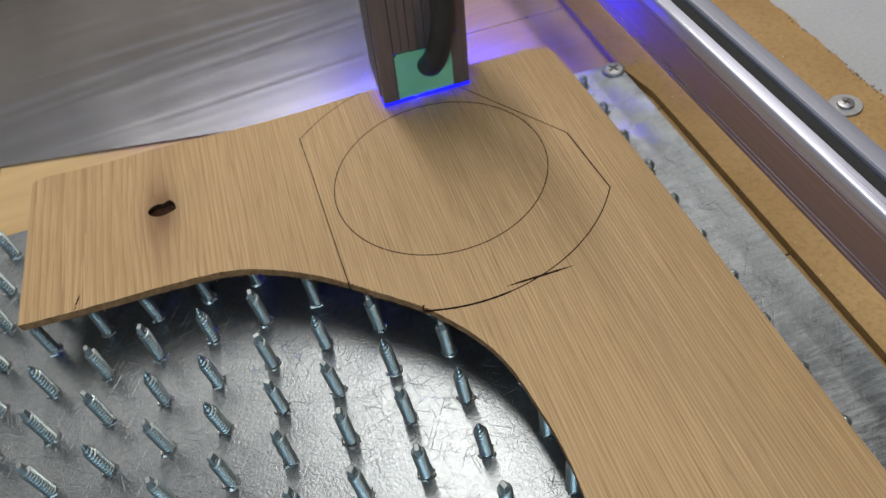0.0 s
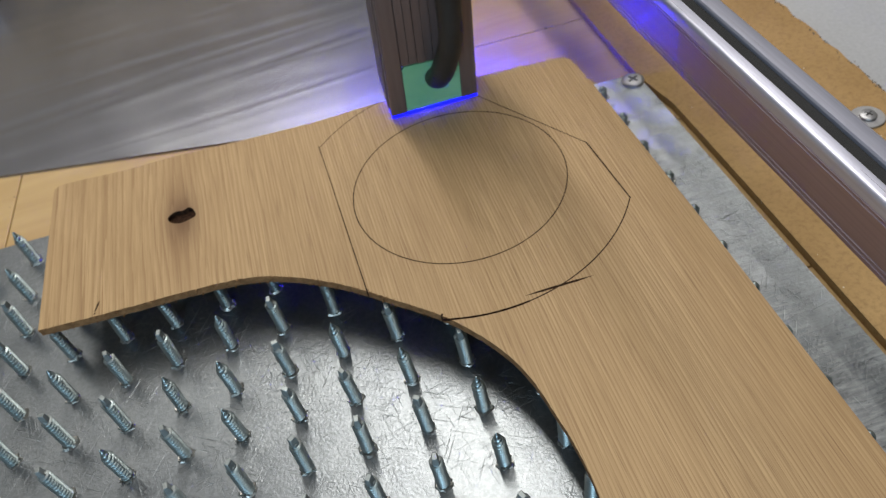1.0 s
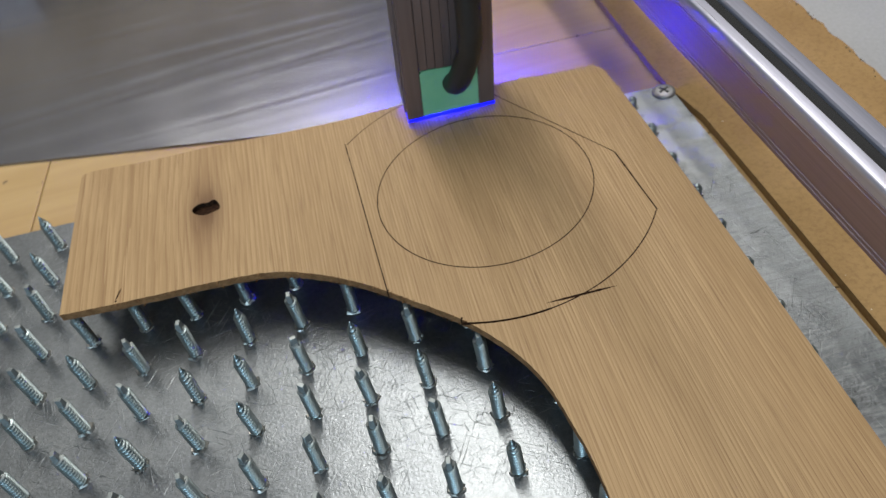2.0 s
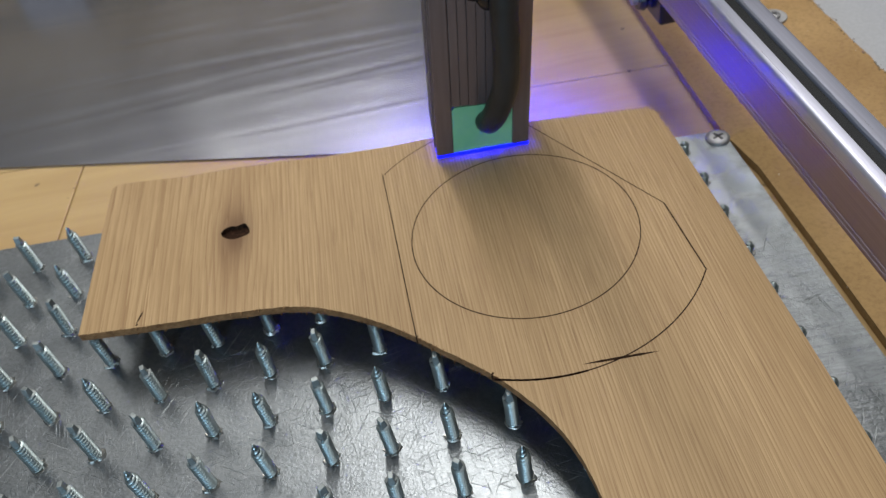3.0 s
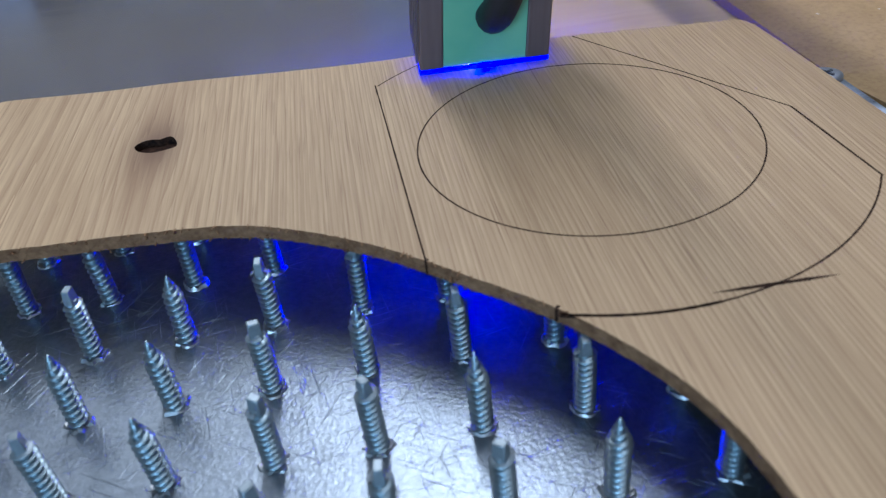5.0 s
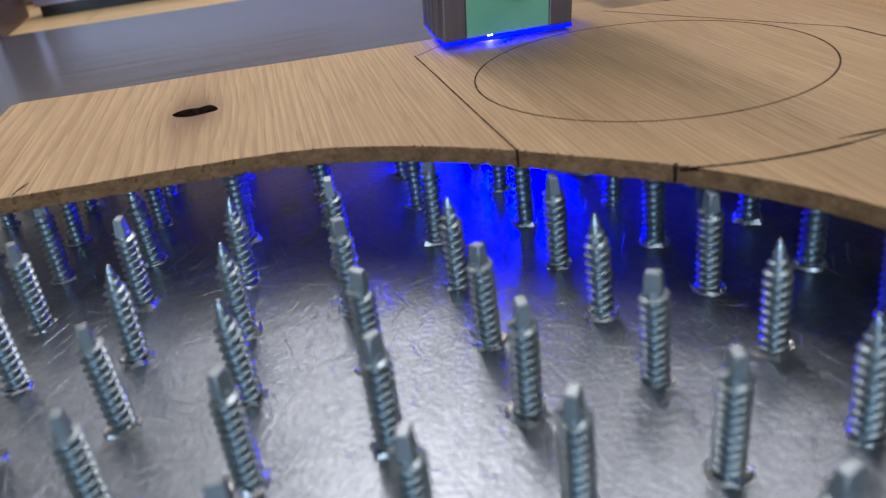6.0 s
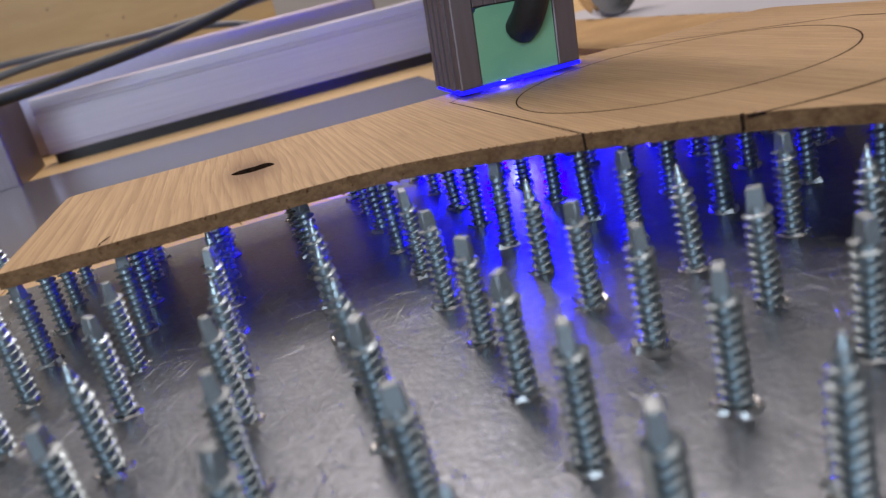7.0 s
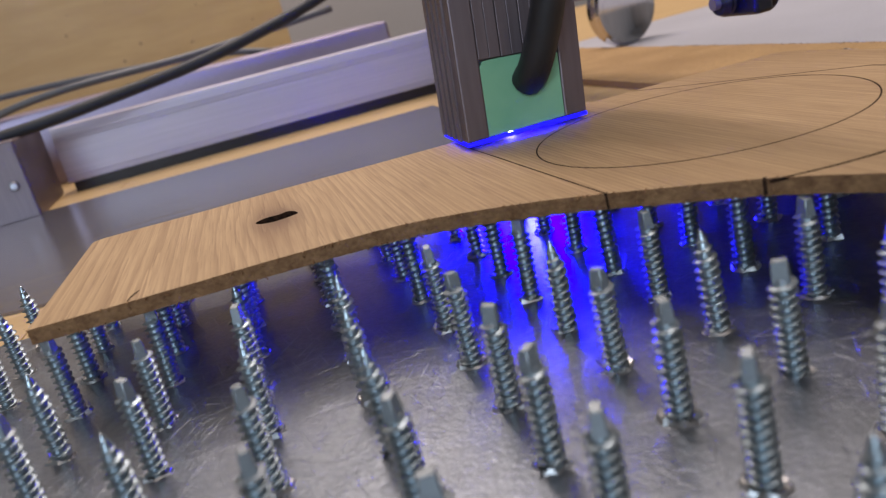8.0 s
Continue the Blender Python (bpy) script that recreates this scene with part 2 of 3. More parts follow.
M_ALU = metal("silver_anodised_aluminium", (0.38, 0.33, 0.43), 0.42, (700, 8, 700), 0.04)
M_PALE = metal("pale_anodised_aluminium", (0.50, 0.46, 0.52), 0.46, (500, 8, 500), 0.05, 0.35)
M_CHROME = metal("polished_aluminium_lip", (0.80, 0.80, 0.84), 0.16, (700, 8, 700), 0.04)
M_LIP = metal("satin_rail_top", (0.52, 0.52, 0.64), 0.30, (700, 8, 700), 0.04, 0.6)
M_SLOT = paint("black_rubber_belt", (0.018, 0.018, 0.02), 0.7, 0.4, 60.0, 0.8)
M_HEAD = metal("dark_anodised_heatsink", (0.185, 0.145, 0.15), 0.42, (500, 500, 25), 0.08, 0.75)
M_HOSE = paint("black_rubber_hose", (0.014, 0.016, 0.020), 0.50, 0.8, 60.0, 0.4)
M_BLACK = paint("black_plastic", (0.007, 0.008, 0.011), 0.24, 0.3, 60.0, 0.1)
M_PLANK, M_MDF = planks_wood(), mdf()
M_WHITE = paint("white_painted_board", (0.43, 0.43, 0.46), 0.55, 0.18, 8.0, 0.15)
M_WALL = paint("plaster", (0.45, 0.43, 0.41), 0.85, 0.12, 2.0, 0.1)
M_CONCRETE = paint("concrete", (0.28, 0.27, 0.26), 0.85, 0.25, 3.0, 0.2)
M_BOLT = metal("zinc_fastener", (0.47, 0.47, 0.50), 0.44, (300, 300, 300), 0.05)
M_CABLE = paint("grey_cable_sheath", (0.10, 0.10, 0.105), 0.45, 0.2, 60.0, 0.05)
M_DUST = paint("sawdust_crumbs", (0.24, 0.19, 0.13), 0.95, 0.5, 200.0, 0.6)
M_ACRYLIC = acrylic()


# translucent, with its own blue emission for the laser light in the gap
def glowing_gap():
    m = Mat("laser_gap_glow")
    tr, mixer = m.node("ShaderNodeBsdfTranslucent"), m.node("ShaderNodeMixShader")
    tr.inputs[0].default_value = (0.30, 0.30, 0.85, 1)
    mixer.inputs[0].default_value = 0.6
    m.bsdf.inputs["Emission Color"].default_value = (0.0, 0.0, 1.0, 1)
    m.bsdf.inputs["Emission Strength"].default_value = 4.0
    m.join(m.bsdf.outputs[0], mixer.inputs[1])
    m.join(tr.outputs[0], mixer.inputs[2])
    m.join(mixer.outputs[0], m.nodes["Material Output"].inputs["Surface"])
    return m.set((0.06, 0.06, 0.08), 0.6)


M_GAP_GLOW = glowing_gap()
M_BEAM = glow("laser_beam_light", (0.0, 0.0, 1.0), 650.0)
M_CORE = glow("laser_white_core", (0.75, 1.0, 0.85), 10.0)
M_SPARK = glow("laser_glint", (0.6, 0.8, 1.0), 16.0)
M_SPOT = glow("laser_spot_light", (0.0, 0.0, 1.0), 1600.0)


# ---- building helpers ----
def part(name, bm, material, parent=None, label="", smooth=None):
    """Links a bmesh as one mesh object under a thing or a part."""
    me = bpy.data.meshes.new(name)
    bm.to_mesh(me)
    bm.free()
    for mat in material if isinstance(material, (list, tuple)) else [material]:
        me.materials.append(mat)
    if smooth is not None:
        me.shade_smooth() if smooth >= 180 else me.set_sharp_from_angle(angle=radians(smooth))
        if smooth < 180:
            for p in me.polygons:
                p.use_smooth = True
    ob = new(name, me)
    if parent is not None:
        ob.parent = parent
    return tagged(ob, label) if label else ob


def empty(name, m=None, **tags):
    ob = new(name)
    ob.empty_display_size = 0.01
    if m is not None:
        ob.matrix_world = m
    return tagged(ob, **tags)


def add_box(bm, x0, x1, y0, y1, z0, z1, bevel=0.0, m=None):
    made = bmesh.ops.create_cube(bm, size=1.0)["verts"]
    for v in made:
        v.co = Vector(((x0 + x1) / 2 + v.co.x * (x1 - x0), (y0 + y1) / 2 + v.co.y * (y1 - y0), (z0 + z1) / 2 + v.co.z * (z1 - z0)))
    if m is not None:
        bmesh.ops.transform(bm, matrix=m, verts=made)
    if bevel:
        edges = list({e for v in made for e in v.link_edges})
        bmesh.ops.bevel(bm, geom=edges, offset=bevel, segments=2, affect="EDGES", profile=0.5)
    return bm


def box(x0, x1, y0, y1, z0, z1, bevel=0.0, m=None):
    return add_box(bmesh.new(), x0, x1, y0, y1, z0, z1, bevel, m)


def add_turned(bm, profile, seg=20, m=None):
    """A turned solid from (radius, height) pairs."""
    rings = []
    for r, z in profile:
        if r < 1e-7:
            rings.append([bm.verts.new((0, 0, z))])
        else:
            rings.append([bm.verts.new((r * math.cos(2 * math.pi * k / seg), r * math.sin(2 * math.pi * k / seg), z)) for k in range(seg)])
    for a, b in zip(rings, rings[1:]):
        for k in range(seg):
            j = (k + 1) % seg
            quad = [a[k % len(a)], a[j % len(a)], b[j % len(b)], b[k % len(b)]]
            quad = list(dict.fromkeys(quad))
            if len(quad) > 2:
                bm.faces.new(quad)
    for ring in (rings[0], rings[-1]):
        if len(ring) > 2:
            bm.faces.new(ring)
    if m is not None:
        bmesh.ops.transform(bm, matrix=m, verts=[v for r in rings for v in r])
    return bm


def tube(points, radius, seg=14, steps=8):
    """A round hose through points, smoothed."""
    pts = [Vector(p) for p in points]
    path = []
    ext = [pts[0] * 2 - pts[1], *pts, pts[-1] * 2 - pts[-2]]
    for a, b, c, d in zip(ext, ext[1:], ext[2:], ext[3:]):
        for k in range(steps):
            t = k / steps
            path.append(0.5 * ((2 * b) + (c - a) * t + (2 * a - 5 * b + 4 * c - d) * t * t + (3 * b - a - 3 * c + d) * t ** 3))
    path.append(pts[-1])
    bm = bmesh.new()
    side = Vector((1, 0.13, 0.07))
    last = None
    for i, p in enumerate(path):
        along = (path[min(i + 1, len(path) - 1)] - path[max(i - 1, 0)]).normalized()
        side = (side - along * side.dot(along)).normalized()
        up = along.cross(side)
        ring = [bm.verts.new(p + radius * (math.cos(2 * math.pi * k / seg) * side + math.sin(2 * math.pi * k / seg) * up)) for k in range(seg)]
        if last:
            for k in range(seg):
                bm.faces.new((last[k], last[(k + 1) % seg], ring[(k + 1) % seg], ring[k]))
        else:
            bm.faces.new(ring[::-1])
        last = ring
    bm.faces.new(last)
    return bm


def slab(outline, z0, z1, hole=()):
    """A flat plate with an outline and perhaps one hole."""
    bm = bmesh.new()
    loops = [outline] + ([hole] if hole else [])
    edges = []
    for loop in loops:
        vs = [bm.verts.new((x, y, z0)) for x, y in loop]
        edges += [bm.edges.new((a, b)) for a, b in zip(vs, vs[1:] + vs[:1])]
    bmesh.ops.triangle_fill(bm, use_beauty=True, use_dissolve=False, edges=edges)
    for f in bm.faces:
        if f.normal.z < 0:
            f.normal_flip()
    low = list(bm.faces)
    ext = bmesh.ops.extrude_face_region(bm, geom=low)
    for v in ext["geom"]:
        if isinstance(v, bmesh.types.BMVert):
            v.co.z = z1
    bmesh.ops.recalc_face_normals(bm, faces=bm.faces)
    return bm


def smooth_line(points, steps=6, closed=False):
    pts = [Vector((*p, 0)) for p in points]
    ext = [pts[-1], *pts, pts[0], pts[1]] if closed else [pts[0] * 2 - pts[1], *pts, pts[-1] * 2 - pts[-2]]
    out = []
    for a, b, c, d in zip(ext, ext[1:], ext[2:], ext[3:]):
        for k in range(steps):
            t = k / steps
            q = 0.5 * ((2 * b) + (c - a) * t + (2 * a - 5 * b + 4 * c - d) * t * t + (3 * b - a - 3 * c + d) * t ** 3)
            out.append((q.x, q.y))
    if not closed:
        out.append(tuple(points[-1]))
    return out


def ribbon(points, width, z0, z1, taper=0.0):
    """A thin raised line along points, its width uneven."""
    bm = bmesh.new()
    rows = []
    n = len(points)
    for i, (x, y) in enumerate(points):
        a, b = Vector(points[max(i - 1, 0)]), Vector(points[min(i + 1, n - 1)])
        d = (b - a).normalized()
        w = width * (0.85 + 0.3 * noise.noise((x * 900, y * 900, 3.1))) / 2
        if taper:
            w *= min(1, (min(i, n - 1 - i) + 0.3) / (taper * n))
        s = Vector((-d.y, d.x)) * w
        rows.append([bm.verts.new((x + s.x, y + s.y, z1)), bm.verts.new((x - s.x, y - s.y, z1)), bm.verts.new((x - s.x, y - s.y, z0)), bm.verts.new((x + s.x, y + s.y, z0))])
    for a, b in zip(rows, rows[1:]):
        for k in range(4):
            bm.faces.new((a[k], a[(k + 1) % 4], b[(k + 1) % 4], b[k]))
    bm.faces.new(rows[0][::-1])
    bm.faces.new(rows[-1])
    bmesh.ops.recalc_face_normals(bm, faces=bm.faces)
    return bm


# ---- the room ----
def build_room():
    x0, x1, y0, y1, z0, z1 = -2.6, 2.8, -2.2, 3.4, -0.9, 1.95
    for name, b, mat, label in (
        ("floor", (x0, x1, y0, y1, z0 - 0.1, z0), M_CONCRETE, "grey concrete workshop floor"),
        ("ceiling", (x0, x1, y0, y1, z1, z1 + 0.1), M_WALL, "off-white workshop ceiling"),
        ("wall_west", (x0 - 0.15, x0, y0, y1, z0, z1), M_WALL, "plain plaster workshop wall"),
        ("wall_east", (x1, x1 + 0.15, y0, y1, z0, z1), M_WALL, "plain plaster workshop wall"),
        ("wall_south", (x0, x1, y0 - 0.15, y0, z0, z1), M_WALL, "plain plaster workshop wall"),
        ("wall_north", (x0, x1, y1, y1 + 0.15, z0, z1), M_WALL, "plain plaster workshop wall"),
    ):
        tagged(part(name, box(*b), mat), label, name.split("_")[0], kind="structure")


build_room()

BENCH_TOP, STRIP_TOP = -0.008, -0.003


def build_bench():
    bench = empty("workbench", label="pale wooden workbench top of wide butted planks", category="workbench")
    turn = pose(0, 0, 0, 0, 0, -4.0)
    width = 0.1165
    for k in range(-5, 12):
        y = 0.240 + (k - 1) * width
        cuts = [-0.75, -0.2145 if k == 0 else -0.42 + 0.17 * (k % 3), 0.95]
        for a, b in zip(cuts, cuts[1:]):
            part("plank", box(a + 0.0003, b - 0.0003, y + 0.0003, y + width - 0.0003, BENCH_TOP - 0.02, BENCH_TOP, 0.0007, turn), M_PLANK, bench)
    part("apron", box(-0.7, 0.9, -0.34, 1.4, -0.10, BENCH_TOP - 0.0205), M_PLANK, bench)
    for x, y in ((-0.62, -0.26), (0.82, -0.26), (-0.62, 1.3), (0.82, 1.3)):
        part("leg", box(x - 0.04, x + 0.04, y - 0.04, y + 0.04, -0.9, -0.1, 0.004), M_PLANK, bench)


def build_side_boards():
    strip = [((0.1868 - 0.035 * y / 100 if y < 14 else 0.1795 - 0.020 * y / 100) + 0.0003 * math.sin(y * 0.21), y / 100) for y in range(-33, 76, 3)]
    rng = random.Random(5)

    def joint(y):
        return 0.2845 - 0.021 * y

    far = [(joint(y / 100) + rng.uniform(-0.0012, 0.0012), y / 100) for y in range(75, -34, -1)]
    tagged(part("fibreboard_strip", slab(strip + far, BENCH_TOP + 0.0002, STRIP_TOP), M_MDF, smooth=30), "ochre fibreboard strip with a crumbling edge on the bench", "board")
    edge = [(joint(y / 100) + 0.001, y / 100) for y in range(-33, 76, 3)]
    tagged(part("white_board", slab(edge + [(0.75, 0.75), (0.75, -0.33)], BENCH_TOP + 0.0002, STRIP_TOP - 0.0030), M_WHITE), "white painted board lying beside the fibreboard", "board")
    # crumbs along the joint
    bm = bmesh.new()
    for _ in range(1500):
        y = rng.uniform(-0.12, 0.48)
        x = joint(y) + rng.gauss(0.0006, 0.0013)
        rad = rng.uniform(0.00018, 0.0006)
        z = STRIP_TOP + 0.0001 if x < joint(y) - 0.0006 else STRIP_TOP - 0.0029
        made = bmesh.ops.create_icosphere(bm, subdivisions=1, radius=rad)["verts"]
        for v in made:
            v.co = Vector((x, y, z)) + v.co * rng.uniform(0.6, 1.3)
    tagged(part("sawdust", bm, M_DUST), "brown sawdust crumbs along the board joint", "sawdust", kind="stuff")


build_bench()
build_side_boards()


# ---- steel plates ----
def build_plates():
    plate = [(-0.3300, 0.1795), (-0.2104, 0.1729), (-0.0488, 0.1640), (0.1025, 0.1558), (0.1716, 0.1502), (0.1752, 0.1416), (0.1798, 0.0001), (0.1889, -0.2247), (-0.3300, -0.2221)]
    tagged(part("bed_plate", slab(plate, -0.0019, 0.0), M_PLATE, smooth=30), "scratched galvanised steel bed plate on the bench", "metal plate")
    sheet = [(-0.3980, 0.2985), (-0.2188, 0.2532), (-0.0700, 0.2145), (-0.0136, 0.1998), (0.034, 0.1885), (0.064, 0.184), (0.078, 0.56), (-0.29, 0.585), (-0.42, 0.59)]
    base = [(-0.326, 0.1745), (0.1670, 0.1462), (0.1710, 0.1390), (0.1745, 0.0), (0.1745, -0.2190), (-0.326, -0.2190)]
    tagged(part("base_board", slab(base, BENCH_TOP + 0.0002, -0.0021), M_MDF), "thin fibreboard base under the steel bed plate", "board")
    tagged(part("steel_sheet", slab(sheet, BENCH_TOP + 0.0001, BENCH_TOP + 0.0016), M_SHEET, smooth=30), "dark rolled steel sheet behind the cut board", "metal sheet")


build_plates()


# ---- screws of the bed ----
def thread(bm, r_root, r_out, z0, z1, pitch, seg=16, fade=0.0, point=None):
    """A screw thread: a wound ridge on a core."""
    turns = (z1 - z0) / pitch
    n = int(turns * seg)
    rows = []
    for i in range(n + 1):
        a = 2 * math.pi * i / seg
        z = z0 + pitch * i / seg
        k = 1.0
        core = r_root
        if point and z > point:
            k = max(0.0, 1 - (z - point) / (z1 - point))
            core = r_root * (0.12 + 0.88 * k)
        out = core + (r_out - r_root) * (0.35 + 0.65 * k)
        rows.append([(core, z - 0.26 * pitch), (out - 0.00010, z - 0.07 * pitch), (out, z), (out - 0.00010, z + 0.07 * pitch), (core, z + 0.26 * pitch)])
        rows[-1] = [bm.verts.new((r * math.cos(a), r * math.sin(a), zz)) for r, zz in rows[-1]]
    for a, b in zip(rows, rows[1:]):
        for k in range(4):
            bm.faces.new((a[k], b[k], b[k + 1], a[k + 1]))
    return bm


def drill_screw_mesh():
    bm = bmesh.new()
    add_turned(bm, [(0.00180, -0.0015), (0.00180, TIP - 0.0046), (0.0016, TIP - 0.0038), (0.0006, TIP - 0.0034)], 16)
    thread(bm, 0.00180, 0.00286, 0.0, TIP - 0.0042, 0.00185)
    # fluted drill point: a flat blade with a chisel end
    tip = bmesh.ops.create_cube(bm, size=1.0)["verts"]
    for v in tip:
        top = v.co.z > 0
        v.co = Vector((v.co.x * (0.0029 if top else 0.0034), v.co.y * (0.0020 if top else 0.0028), (TIP - (0.0003 if v.co.x > 0 else 0.0)) if top else TIP - 0.0048))
    bmesh.ops.bevel(bm, geom=list({e for v in tip for e in v.link_edges}), offset=0.00022, segments=1, affect="EDGES")
    for f in bm.faces:
        f.material_index = 1 if f.calc_center_median().z > TIP - 0.0049 and len(f.verts) != 16 else 0
    return bm


def stub_mesh():
    bm = bmesh.new()
    add_turned(bm, [(0.0018, -0.0015), (0.0018, 0.0060), (0.0015, 0.0074), (0.0004, 0.0082), (0, 0.0083)], 16)
    thread(bm, 0.0018, 0.0027, 0.0, 0.0066, 0.00175)
    return bm


def pointed_screw_mesh():
    bm = bmesh.new()
    add_turned(bm, [(0.00185, -0.0015), (0.00185, TIP - 0.0072), (0.00130, TIP - 0.0036), (0.0005, TIP - 0.0008), (0.0, TIP)], 16)
    thread(bm, 0.00184, 0.00290, 0.0, TIP - 0.0009, 0.00205, point=TIP - 0.0070)
    return bm


def burr_mesh(seed):
    """A torn collar of sheet round a screw, with curled slivers."""
    rng = random.Random(seed)
    bm = bmesh.new()
    seg = 18
    inner, rim, outer = [], [], []
    for k in range(seg):
        a = 2 * math.pi * k / seg
        c, s = math.cos(a), math.sin(a)
        h = 0.0003 + 0.0012 * rng.random() ** 2
        r = 0.0027 + 0.0012 * rng.random()
        inner.append(bm.verts.new((0.0021 * c, 0.0021 * s, h * 0.6)))
        rim.append(bm.verts.new((r * c, r * s, h)))
        outer.append(bm.verts.new(((r + 0.0007) * c, (r + 0.0007) * s, -0.0002)))
    for k in range(seg):
        j = (k + 1) % seg
        bm.faces.new((inner[k], rim[k], rim[j], inner[j]))
        bm.faces.new((rim[k], outer[k], outer[j], rim[j]))
    for _ in range(rng.choice((1, 2, 2, 3))):
        a = rng.uniform(0, 6.28)
        w, l, up = rng.uniform(0.0004, 0.0009), rng.uniform(0.0006, 0.0017), rng.uniform(0.0005, 0.0018)
        m = pose(0, 0, 0, 0, 0, math.degrees(a))
        prev = None
        for i in range(4):
            t = i / 3
            x, z, ww = 0.0026 + l * t, 0.0003 + up * t * t, w * (1 - 0.75 * t)
            row = [bm.verts.new(m @ Vector((x, -ww, z))), bm.verts.new(m @ Vector((x, ww, z + 0.0003 * t))), bm.verts.new(m @ Vector((x, ww, z + 0.0002))), bm.verts.new(m @ Vector((x, -ww, z + 0.0002)))]
            if prev:
                for k in range(4):
                    bm.faces.new((prev[k], prev[(k + 1) % 4], row[(k + 1) % 4], row[k]))
            prev = row
        bm.faces.new(prev)
    bmesh.ops.recalc_face_normals(bm, faces=bm.faces)
    return bm


def build_screws():
    def as_mesh(name, bm, mat):
        ob = part(name, bm, mat, smooth=40)
        me = ob.data
        bpy.data.objects.remove(ob)
        return me

    drill = as_mesh("drill_screw", drill_screw_mesh(), [M_SCREW, M_TIP])
    point = as_mesh("pointed_screw", pointed_screw_mesh(), M_SCREW)
    burrs = [as_mesh("burr", burr_mesh(k), M_BURR) for k in range(8)]
    rng = random.Random(11)
    near_pointed = {(0, 0), (-1, 1), (1, -1), (-3, 2), (1, -2), (-3, 0), (-4, 1), (-3, 1), (-6, 2), (-5, 0), (2, 0)}
    for j in range(6, -8, -1):
        for i in range(-11, 6):
            pointed = (i, j) in near_pointed if -7 < i < 3 and -3 < j < 3 else rng.random() < 0.3
            ob = new("screw", point if pointed else drill)
            ob.matrix_world = pose(i * PITCH + rng.uniform(-0.0005, 0.0005), j * PITCH + rng.uniform(-0.0005, 0.0005), rng.uniform(-0.0007, 0.0), rng.uniform(-2.2, 2.2), rng.uniform(-2.2, 2.2), rng.uniform(0, 360))
            tagged(ob, "zinc-plated pointed screw standing up through the steel plate" if pointed else "zinc-plated drill-tipped screw standing up through the steel plate", "screw", "screws of the bed")
            b = new("burr", rng.choice(burrs))
            b.parent = ob
            b.matrix_basis = pose(0, 0, 0.0002, 0, 0, rng.uniform(0, 360))
    # a row along the plate's side whose ends hardly come through
    stub = as_mesh("screw_end", stub_mesh(), M_SCREW)
    for k in range(-8, 4):
        ob = new("screw", stub)
        ob.matrix_world = pose(0.1502 + 0.0006 * (k < 1) - 0.0003 * k, 0.0625 + 0.0256 * k + rng.uniform(-0.0004, 0.0004), rng.uniform(-0.0008, 0.0004), rng.uniform(-4, 4), rng.uniform(-4, 4), rng.uniform(0, 360))
        tagged(ob, "short zinc screw end just piercing the steel plate", "screw", "screws of the bed")
        b = new("burr", rng.choice(burrs))
        b.parent = ob
        b.matrix_basis = pose(0, 0, 0.0002, 0, 0, rng.uniform(0, 360))


build_screws()


# ---- the board being cut ----
CENTRE, R_OUT = (0.0493, 0.0797), 0.0815


def arc(r, a0, a1, n, c=CENTRE):
    return [(c[0] + r * math.cos(radians(a0 + (a1 - a0) * k / n)), c[1] + r * math.sin(radians(a0 + (a1 - a0) * k / n))) for k in range(n + 1)]


def straight(a, b, n=24):
    return [(a[0] + (b[0] - a[0]) * k / n, a[1] + (b[1] - a[1]) * k / n) for k in range(n + 1)]


FRONT_EDGE = [(-0.1549, 0.0713), (-0.1212, 0.0681), (-0.0856, 0.0656), (-0.0585, 0.0622), (-0.0399, 0.0550), (-0.0208, 0.0432), (-0.0063, 0.0312), (0.0024, 0.0229), (0.0202, 0.0058), (0.0343, -0.0134), (0.0431, -0.0330), (0.0474, -0.0564), (0.0494, -0.0757), (0.0489, -0.0971), (0.0462, -0.1216), (0.0419, -0.1502)]


